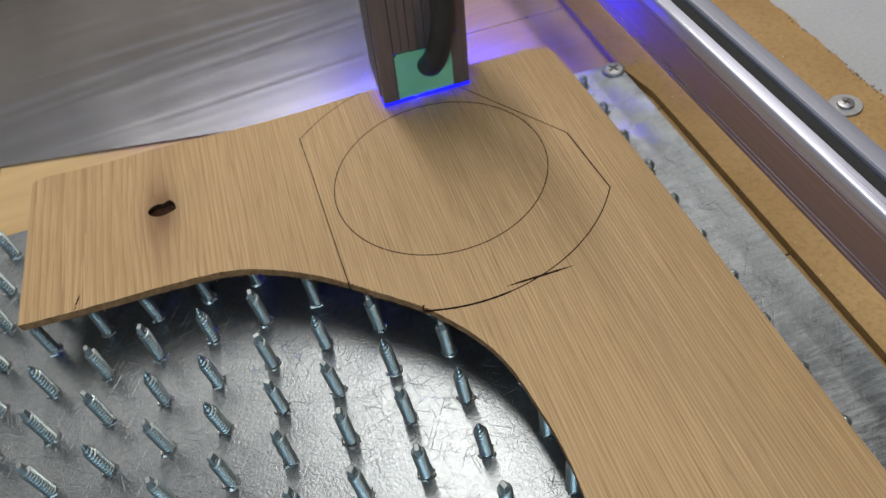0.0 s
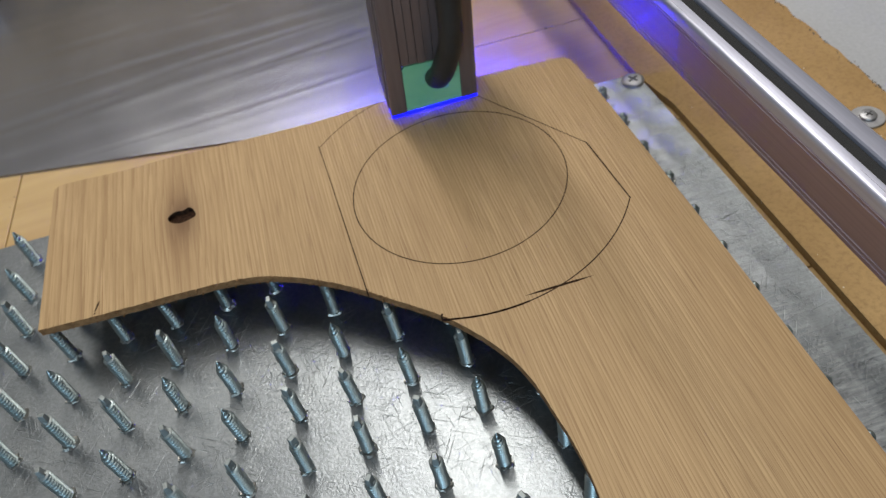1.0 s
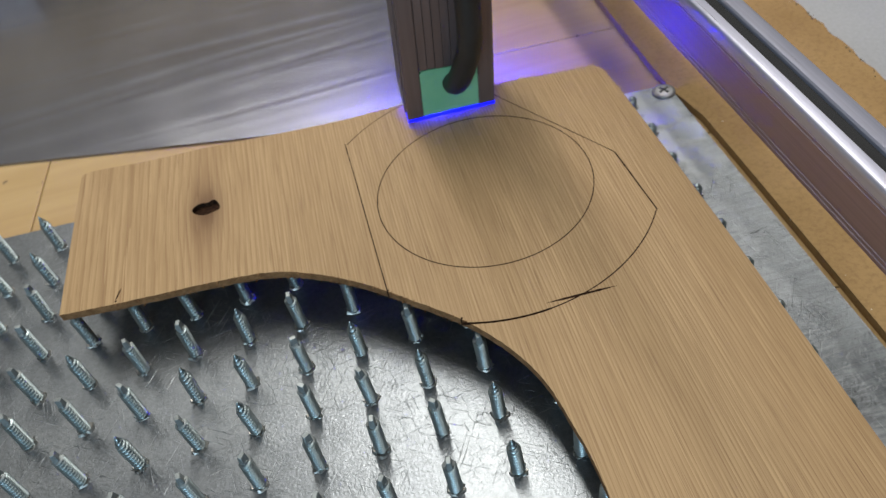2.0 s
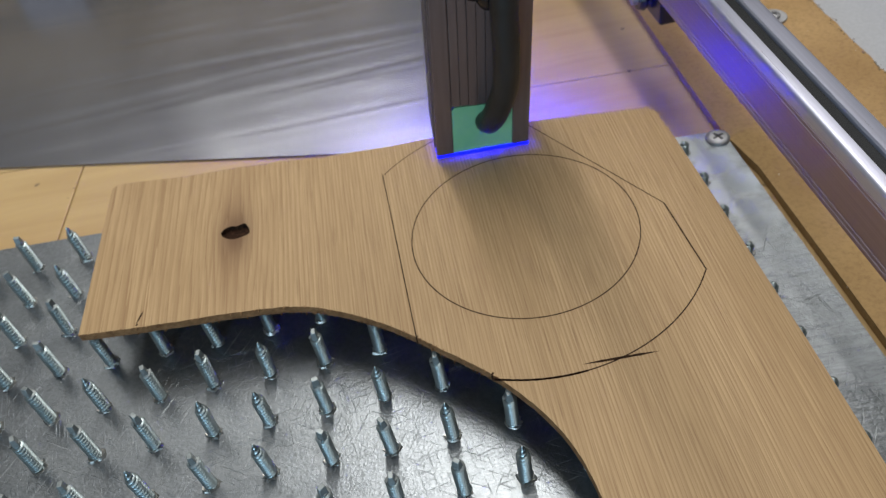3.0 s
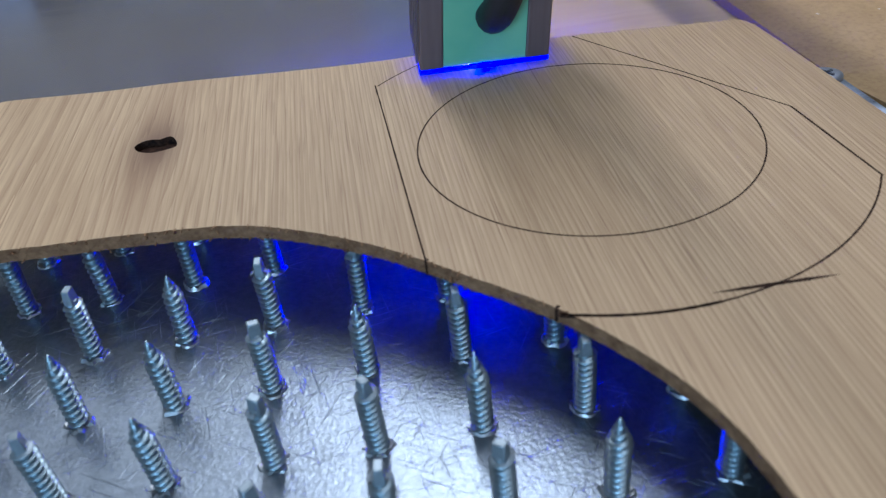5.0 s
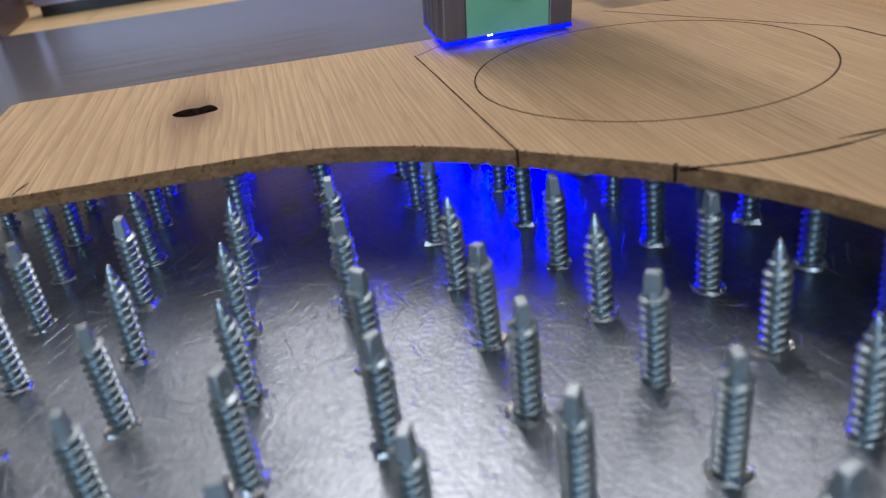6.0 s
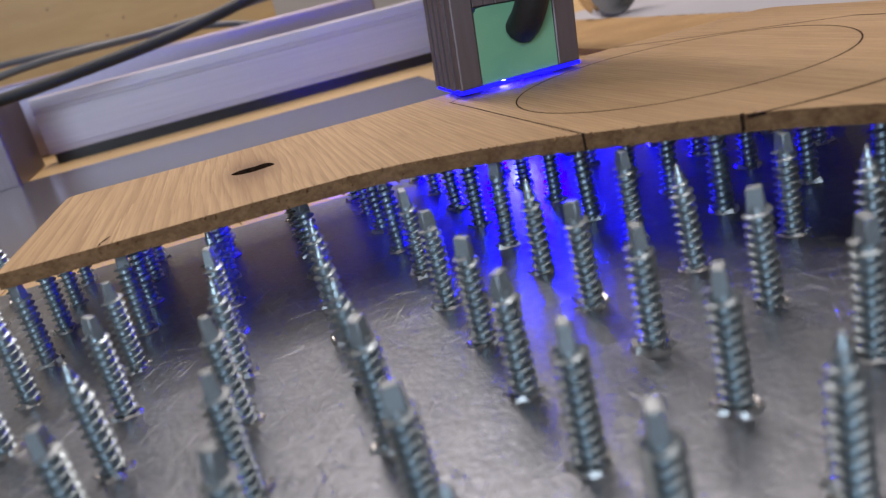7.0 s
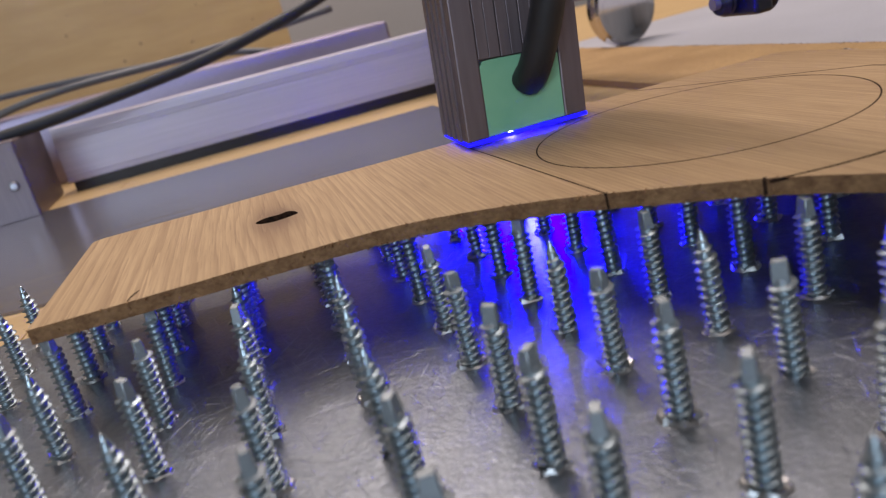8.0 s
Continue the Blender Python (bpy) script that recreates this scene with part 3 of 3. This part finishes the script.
def build_board():
    board = empty("cut_board", label="flat fir board with laser-cut outlines, resting on the screw tips", category="wooden board")
    front = smooth_line(FRONT_EDGE, 14)
    rest = [(0.1440, -0.1525), (0.1421, -0.1013), (0.1402, -0.0096), (0.1378, 0.0613), (0.1352, 0.1235), (0.1340, 0.1410), (0.1326, 0.1452), (0.1305, 0.1479)]
    back = smooth_line([(0.1305, 0.1479), (0.1079, 0.1507), (0.0688, 0.1556), (0.0354, 0.1576), (0.0132, 0.1585), (-0.0064, 0.1586), (-0.0391, 0.1614), (-0.0810, 0.1666), (-0.1119, 0.1684), (-0.1451, 0.1726), (-0.1516, 0.1716), (-0.1529, 0.1691)], 4)
    rng = random.Random(3)
    fray = [0.0003 * max(0.0, noise.noise((x * 900, 0.5, 7.7))) * (1.0 if x < -0.02 else 0.25) for x, y in front]
    outline = [(x + rng.uniform(-0.00008, 0.00008), y - f + rng.uniform(-0.00014, 0.00014)) for (x, y), f in zip(front, fray)] + rest[:-1] + back
    knot = [(-0.0921, 0.1186), (-0.0902, 0.1147), (-0.0857, 0.1125), (-0.0811, 0.1132), (-0.0779, 0.1147), (-0.0786, 0.1192), (-0.0808, 0.1224), (-0.0841, 0.1212), (-0.0864, 0.1219), (-0.0896, 0.1215)]
    bm = slab(outline, TIP, BOARD_TOP, smooth_line(knot, 3, True))
    for f in bm.faces:
        c = f.calc_center_median()
        f.material_index = 0 if abs(f.normal.z) > 0.5 else (2 if abs(c.x + 0.085) < 0.009 and abs(c.y - 0.117) < 0.007 else 1)
    part("panel", bm, [M_BOARD, M_EDGE, M_CHAR], board, smooth=50)
    cx, cy = -0.0852, 0.1172
    plug = [(cx + (x - cx) * 1.02, cy + (y - cy) * 1.02) for x, y in smooth_line(knot, 3, True)]
    part("knot", slab(plug, TIP + 0.0004, BOARD_TOP - 0.0026), M_CHAR, board, "dark sunken knot")
    z0, z1 = BOARD_TOP - 0.0006, BOARD_TOP + 0.00006
    pa, pb, pc, le = (-0.0098, 0.1376), (0.1148, 0.0779), (0.1178, 0.0350), (-0.0066, 0.0313)
    lines = [
        (arc(0.0517, 0, 360, 220, (0.0500, 0.0798)), 0.00046, 0.0),
        (arc(R_OUT, -110.6, -33.3, 110), 0.00050, 0.0),
        (arc(R_OUT, -111.0, -85.0, 40), 0.00085, 0.0),
        (straight(pc, pb), 0.00062, 0.0),
        (straight(pb, (0.0678, 0.1549), 40), 0.00042, 0.0),
        (arc(R_OUT, 135.6, 105.0, 40), 0.00036, 0.0),
        (straight(pa, le, 40), 0.00048, 0.0),
        (straight((0.0555, 0.0017), (0.0854, 0.0005), 20), 0.00100, 0.25),
    ]
    for pts, w, taper in lines:
        part("burnt_line", ribbon(pts, w * 1.25, z0, z1, taper), M_CHAR, board, "dark burnt laser line")
    # cuts that run down the sawn edge
    for (x, y), w in ((le, 0.0006), ((0.0202, 0.0058), 0.0009), ((-0.1287, 0.0700), 0.0008)):
        part("kerf", box(-w / 2, w / 2, -0.0002, 0.0010, TIP - 0.0001, BOARD_TOP + 0.00004, 0, pose(x, y, 0, 0, 0, -45)), M_CHAR, board, "charred cut through the board's edge")
    # torn fibres along the sawn edge
    bm = bmesh.new()
    for _ in range(240):
        k = int(rng.uniform(0, len(front) * 0.55))
        x, y = front[k]
        l, w = rng.uniform(0.0003, 0.0015), rng.uniform(0.00007, 0.00020)
        add_box(bm, -w, w, -l, 0.0006, -w, w, 0, pose(x, y, rng.choice((BOARD_TOP - 0.0002, TIP + 0.0003, rng.uniform(TIP, BOARD_TOP))), rng.uniform(-35, 35), 0, rng.uniform(-50, 50)))
    tagged(part("fray", bm, M_EDGE, board, "torn wood fibres along the sawn edge"), kind="stuff")
    # a short check near the end of the board
    part("split", ribbon(straight((-0.1287, 0.0709), (-0.1263, 0.0775), 6), 0.0010, z0, z1, 0.3), M_CHAR, board, "small dark split in the wood")


build_board()


# ---- frame of the engraving machine ----
RAIL_TURN = 2.6


def extrusion(name, length, w, h, parent, mat=None, label=""):
    """A slotted aluminium profile along y, its top slot open, standing on z = 0 with one side at x = 0."""
    body = part(name, bmesh.new(), mat or M_ALU, parent, label)
    bm = bmesh.new()
    s0, s1, d = w * 0.27, w * 0.62, 0.006
    r = 0.0020
    quarter = [(math.sin(radians(k * 18)) * r, math.cos(radians(k * 18)) * r) for k in range(6)]
    right = [(w - r + a, h - r + b) for a, b in quarter][::-1]
    left = [(r - a, h - r + b) for a, b in quarter]
    slot = [(s1, h), (s1 - 0.0006, h - 0.0008), (s1 - 0.0006, h - d), (s0 + 0.0006, h - d), (s0 + 0.0006, h - 0.0008), (s0, h)]
    grooves = [g for z in (h * 0.80, h * 0.74, 0.0052, 0.0030) for g in ((0, z + 0.0004), (0.0006, z), (0, z - 0.0004))]
    prof = [(0.0008, 0), (w - 0.0008, 0), (w, 0.0008)] + right + slot + left + grooves + [(0, 0.0008)]
    a = [bm.verts.new((x, 0, z)) for x, z in prof]
    b = [bm.verts.new((x, length, z)) for x, z in prof]
    for k in range(len(prof)):
        j = (k + 1) % len(prof)
        f = bm.faces.new((a[k], b[k], b[j], a[j]))
        f.smooth = True
        f.material_index = 1 if min(prof[k][1], prof[j][1]) > h * 0.79 else 0
    bm.faces.new(a)
    bm.faces.new(b[::-1])
    bmesh.ops.recalc_face_normals(bm, faces=bm.faces)
    bm.to_mesh(body.data)
    bm.free()
    body.data.materials.append(mat or M_LIP)
    body.data.set_sharp_from_angle(angle=radians(28))
    part("belt", box(s0 + 0.0008, s1 - 0.0008, 0.002, length - 0.002, h - d + 0.0002, h - 0.0022), M_SLOT, body, "black rubber belt in the slot")
    return body


def build_frame():
    side = empty("side_rail", pose(0.1743, -0.32, 0.0, 0, 0, RAIL_TURN), label="silver aluminium side rail of the engraver with a black belt", category="machine rail", group="machine rails")
    body = extrusion("profile", 1.02, 0.0200, 0.0305, side)
    body.location = (0, 0, 0.0589)
    for y in (0.02, 0.92):
        part("foot", box(0.002, 0.0205, y, y + 0.05, STRIP_TOP, 0.0589, 0.002), M_BLACK, side, "black plastic foot")
    rear = empty("rear_rail", pose(0.16, 0.655, BENCH_TOP, 0, 0, 90 - 2.0), label="silver aluminium rear rail of the engraver", category="machine rail", group="machine rails")
    body = extrusion("profile", 0.42, 0.03, 0.053, rear, M_PALE)
    body.location = (0, 0, 0.010)
    # black filler gives the gap under the rail its deep shade
    part("base_strip", box(0.001, 0.029, 0.004, 0.416, 0.0, 0.010), M_BLACK, rear, "black strip that stands for the shade in the gap under the rail")
    corner = empty("corner_bracket", pose(-0.268, 0.60, BENCH_TOP, 0, 0, 2.0), label="dark mauve metal corner bracket at the end of the rear rail", category="bracket")
    part("plate", box(-0.06, 0.0, -0.03, 0.09, 0.0, 0.066, 0.002), M_HEAD, corner)
    part("bolt", add_turned(bmesh.new(), [(0.004, 0), (0.004, 0.003), (0.0025, 0.004), (0, 0.004)], 14, pose(-0.012, -0.030, 0.03, 90)), M_BOLT, corner)


build_frame()


def build_fasteners():
    def cross_head(name, x, y, z, r, label, washer=0.0, lift=0.0):
        top = empty(name, pose(x, y, z), label=label, category="screw")
        if washer:
            part("washer", add_turned(bmesh.new(), [(0.0026, 0), (washer, 0), (washer, 0.0009), (washer - 0.0003, 0.0012), (0.0026, 0.0012)], 28), M_BOLT, top, "flat zinc washer")
        bm = add_turned(bmesh.new(), [(r, lift), (r, lift + 0.0010), (r * 0.95, lift + 0.0014), (r * 0.7, lift + 0.0018), (0, lift + 0.0020)], 28)
        part("head", bm, M_BOLT, top, smooth=40)
        # two dark bars on the head paint the shade of a cross recess
        bm = box(-r * 0.5, r * 0.5, -r * 0.1, r * 0.1, lift + 0.0016, lift + 0.0022)
        add_box(bm, -r * 0.1, r * 0.1, -r * 0.5, r * 0.5, lift + 0.0016, lift + 0.0022)
        part("cross_recess", bm, M_CABLE, top, "dark cross drawn for the shaded recess")
        top.rotation_euler.z = radians(25)

    cross_head("plate_screw", 0.1701, 0.1441, 0.0, 0.0064, "grey wide-headed cross screw at the plate's corner")
    cross_head("washer_screw", 0.2620, 0.0640, STRIP_TOP, 0.0042, "zinc cross screw with a washer in the fibreboard", 0.0085, 0.0012)
    cross_head("washer_screw", 0.2484, 0.2480, STRIP_TOP, 0.0042, "zinc cross screw with a washer in the fibreboard", 0.0085, 0.0012)


build_fasteners()


def build_ring():
    """A bright metal ring that stands on the strip near the rear rail."""
    ring = empty("pulley", pose(0.2966, 0.601, STRIP_TOP - 0.003 + 0.0372, 90, 0, 12), label="bright chromed pulley with a dark hub standing on the white board", category="pulley")
    part("rim", add_turned(bmesh.new(), [(0.0261, -0.006), (0.0273, -0.007), (0.0348, -0.009), (0.0372, -0.006), (0.0354, 0.0), (0.0372, 0.006), (0.0348, 0.009), (0.0273, 0.007), (0.0261, 0.006)], 36), M_CHROME, ring, smooth=40)
    part("hub", add_turned(bmesh.new(), [(0, -0.005), (0.012, -0.005), (0.0260, -0.0025), (0.0260, 0.0025), (0.012, 0.005), (0, 0.005)], 28), M_CABLE, ring, "dark grey hub")


build_ring()


def build_carriage():
    car = empty("gantry_carriage", pose(0.150, 0.215, 0.0, 0, 0, RAIL_TURN), label="black carriage with wheels clasping the side rail", category="machine carriage")
    for x, y, z, r in ((0.003, 0.004, 0.048, 0.7), (0.032, 0.014, 0.047, 1.0), (0.008, -0.024, 0.098, 1.0)):
        rings = [(0.003, -0.005), (0.0085 * r, -0.005), (0.0105 * r, -0.002), (0.0085 * r, 0.0), (0.0105 * r, 0.002), (0.0085 * r, 0.005), (0.003, 0.005)]
        wheel = part("wheel", add_turned(bmesh.new(), rings, 24, pose(x, y, z, 0, 90)), M_BLACK, car, "black grooved wheel", 40)
        part("axle_bolt", add_turned(bmesh.new(), [(0.003, -0.008), (0.003, 0.008), (0.0, 0.0085)], 14, pose(x, y, z, 0, 90)), M_BOLT, wheel, "zinc axle bolt")
    part("bracket", box(0.004, 0.014, -0.016, 0.010, 0.040, 0.0575, 0.0015), M_BLACK, car)
    part("plate", box(0.018, 0.026, -0.045, 0.05, 0.091, 0.125, 0.002), M_BLACK, car)
    # unseen block added above the rail to keep lamp light off the planks
    part("gantry_mount", box(-0.010, 0.024, 0.000, 0.38, 0.114, 0.30, 0.002), M_BLACK, car)
    return car


CARRIAGE = build_carriage()


def build_head():
    head = empty("laser_head", pose(0.0623, 0.161, BOARD_TOP + 0.0026, -0.9, 4.9, -3.2), label="dark finned laser head with green shield and black hose", category="laser module")
    w, d0, d1, h = 0.0232, -0.0237, 0.0190, 0.165
    slope = math.tan(radians(4.9))

    def level(bm):
        """The lower rim runs level with the wood although the head leans."""
        for v in bm.verts:
            if v.co.z < 0.001:
                v.co.z += v.co.x * slope
        return bm

    # heatsink: two side walls, a back, and fins between them
    for s in (-1, 1):
        part("side_wall", level(box(min(s * w, s * (w - 0.0085)), max(s * w, s * (w - 0.0085)), d0, d1, 0, h, 0.0007)), M_HEAD, head)
        for k in range(4):
            y = d0 + 0.008 + k * 0.009
            part("side_groove", level(box(min(s * w, s * (w + 0.0008)), max(s * w, s * (w + 0.0008)), y, y + 0.0055, 0.0, h)), M_HEAD, head)
    part("core", box(-w + 0.0085, w - 0.0085, d0 + 0.0034, d1, 0.0252, h), M_HEAD, head)
    for k in range(7):
        x = -0.0126 + k * 0.0252 / 6
        part("fin", box(x - 0.00202, x + 0.00202, d0 + 0.0005 + 0.0004 * (k % 2), d0 + 0.0034, 0.0267, h, 0.0002), M_HEAD, head)
    part("back_wall", box(-w + 0.0085, w - 0.0085, d1 - 0.006, d1, 0.009, 0.026), M_HEAD, head)
    nozzle = add_turned(bmesh.new(), [(0.0075, 0.026), (0.0075, 0.014), (0.004, 0.008), (0.002, 0.0075)], 20)
    part("lens_nozzle", nozzle, M_BOLT, head, "turned metal lens nozzle")
    # green shield with rounded upper corners
    prof = smooth_line([(-0.0148, 0.0), (-0.0148, 0.0215), (-0.0140, 0.0245), (-0.0110, 0.0258), (0.0110, 0.0258), (0.0140, 0.0245), (0.0148, 0.0215), (0.0148, 0.0)], 4)
    bm = slab(prof, 0, 0.0025)
    bmesh.ops.transform(bm, matrix=pose(0, d0 + 0.0032, 0.0004, 90), verts=bm.verts)
    level(bm)
    part("shield", bm, M_ACRYLIC, head, "translucent green acrylic shield")
    part("hose", tube([(0.0022, -0.0225, 0.0165), (0.0034, -0.0275, 0.0200), (0.0055, -0.0330, 0.0290), (0.0086, -0.0390, 0.046), (0.0085, -0.0420, 0.065), (0.0072, -0.0440, 0.095), (0.0105, -0.0460, 0.135), (0.0130, -0.0470, 0.19), (0.0130, -0.0470, 0.28), (0.0110, -0.0420, 0.45)], 0.0060), M_HOSE, head, "black rubber air hose", 180)
    lump = bmesh.new()
    for x, y, z, rx, ry, rz in ((-0.0020, -0.028, 0.110, 0.0085, 0.0070, 0.016), (-0.0030, -0.029, 0.096, 0.0080, 0.0065, 0.012), (0.0030, -0.027, 0.086, 0.0060, 0.0050, 0.008), (-0.0010, -0.030, 0.128, 0.0075, 0.0065, 0.014)):
        ball = bmesh.ops.create_icosphere(lump, subdivisions=3, radius=1.0)["verts"]
        for v in ball:
            k = 1 + 0.10 * noise.noise(v.co * 1.7 + Vector((x * 900, 0, z * 90)))
            v.co = Vector((x + v.co.x * rx * k, y + v.co.y * ry * k, z + v.co.z * rz * k))
    part("cable_plug", lump, M_BLACK, head, "black plastic cable plug", 180)
    # glowing strip added under the rim for the laser-lit gap, a little short of the wood
    lo, t = -0.0013, 0.0009
    for a, b, c, d in ((-w, w, d0, d0 + t), (-w, -w + t, d0 + t, d1 - t), (w - t, w, d0 + t, d1 - t)):
        part("skirt", level(box(a, b, c, d, lo, 0.0)), M_GAP_GLOW, head, "translucent strip that glows blue for the laser-lit gap under the head")
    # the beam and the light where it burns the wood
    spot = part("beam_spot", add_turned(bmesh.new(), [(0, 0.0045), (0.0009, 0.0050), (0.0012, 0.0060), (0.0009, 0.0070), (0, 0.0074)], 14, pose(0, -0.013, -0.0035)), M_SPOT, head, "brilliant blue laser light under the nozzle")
    part("spark", add_turned(bmesh.new(), [(0, -0.0025), (0.0008, -0.0022), (0.0010, -0.0016), (0.0007, -0.0011), (0, -0.0009)], 12, pose(-0.005, -0.0172, 0.0)), M_SPARK, head, "white-hot glint of the laser")
    z = TIP - BOARD_TOP - 0.0026
    # wide emitting disc added under the board for the beam's scattered light
    flare = part("exit_flare", add_turned(bmesh.new(), [(0, z - 0.0004), (0.0200, z - 0.0006), (0.0190, z - 0.0014), (0, z - 0.0018)], 18), M_BEAM, head, "blue light of the beam leaving the cut")
    core = part("beam_core", add_turned(bmesh.new(), [(0, z - 0.0019), (0.0026, z - 0.0023), (0.0026, z - 0.012), (0, z - 0.0155)], 10), M_CORE, head, "white-hot heart of the beam")
    return head, spot, flare, core


HEAD, SPOT, FLARE, CORE = build_head()


def build_cables():
    for name, pts, r, mat, label in (
        ("power_cable", [(-0.52, 0.50, 0.010), (-0.36, 0.585, 0.052), (-0.22, 0.62, 0.066), (-0.08, 0.645, 0.085), (0.06, 0.67, 0.125), (0.16, 0.69, 0.19)], 0.0055, M_HOSE, "thick black cable drooping over the rear rail"),
        ("signal_cable", [(-0.53, 0.80, 0.085), (-0.455, 0.79, 0.050), (-0.40, 0.78, 0.048), (-0.33, 0.77, 0.075), (-0.25, 0.77, 0.086), (-0.12, 0.80, 0.088), (0.05, 0.84, 0.10)], 0.0040, M_CABLE, "grey cable looping behind the rear rail"),
        ("signal_cable", [(-0.55, 0.95, 0.08), (-0.38, 0.93, 0.095), (-0.2, 0.90, 0.09), (-0.05, 0.86, 0.075), (0.1, 0.85, 0.02)], 0.0038, M_CABLE, "grey cable looping behind the rear rail"),
    ):
        tagged(part(name, tube(pts, r), mat, smooth=180), label, "cable")


build_cables()


def build_background():
    tagged(part("grey_panel", box(-0.75, 0.10, 0.78, 0.98, BENCH_TOP, 0.072, 0.003), M_ALU), "pale grey metal panel lying behind the rear rail", "panel")
    tagged(part("plywood_sheet", box(-0.95, 0.02, 1.16, 1.178, BENCH_TOP, 0.46, 0.001), M_PLANK), "yellowish plywood sheet standing behind the machine", "plywood")


build_background()


def motions():
    """The head burns its way along the outer circle; the carriage follows across the bed."""
    rows, cars = [], []
    for k in range(17):
        t = k / 2
        x = 0.0623 - 0.00622 * t
        y = CENTRE[1] + math.sqrt(R_OUT ** 2 - (x - CENTRE[0]) ** 2)
        rows.append((t, pose(x, y, BOARD_TOP + 0.0026, -0.9, 4.9, -3.2)))
        cars.append((t, pose(0.150, 0.215 + (y - 0.161), 0.0, 0, 0, RAIL_TURN)))
    walk(HEAD, rows)
    # the emitters start raised, the flare inside the board, so early blue light is dimmer
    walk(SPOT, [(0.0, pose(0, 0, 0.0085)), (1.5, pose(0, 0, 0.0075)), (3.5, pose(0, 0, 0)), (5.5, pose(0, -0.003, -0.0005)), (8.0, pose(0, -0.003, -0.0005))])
    for ob in (FLARE, CORE):
        walk(ob, [(0.0, pose(0, 0, 0.0036)), (2.8, pose(0, 0, 0.0036)), (4.0, pose(0, 0, 0.0)), (8.0, pose(0, 0, 0))])
    walk(CARRIAGE, cars)


motions()
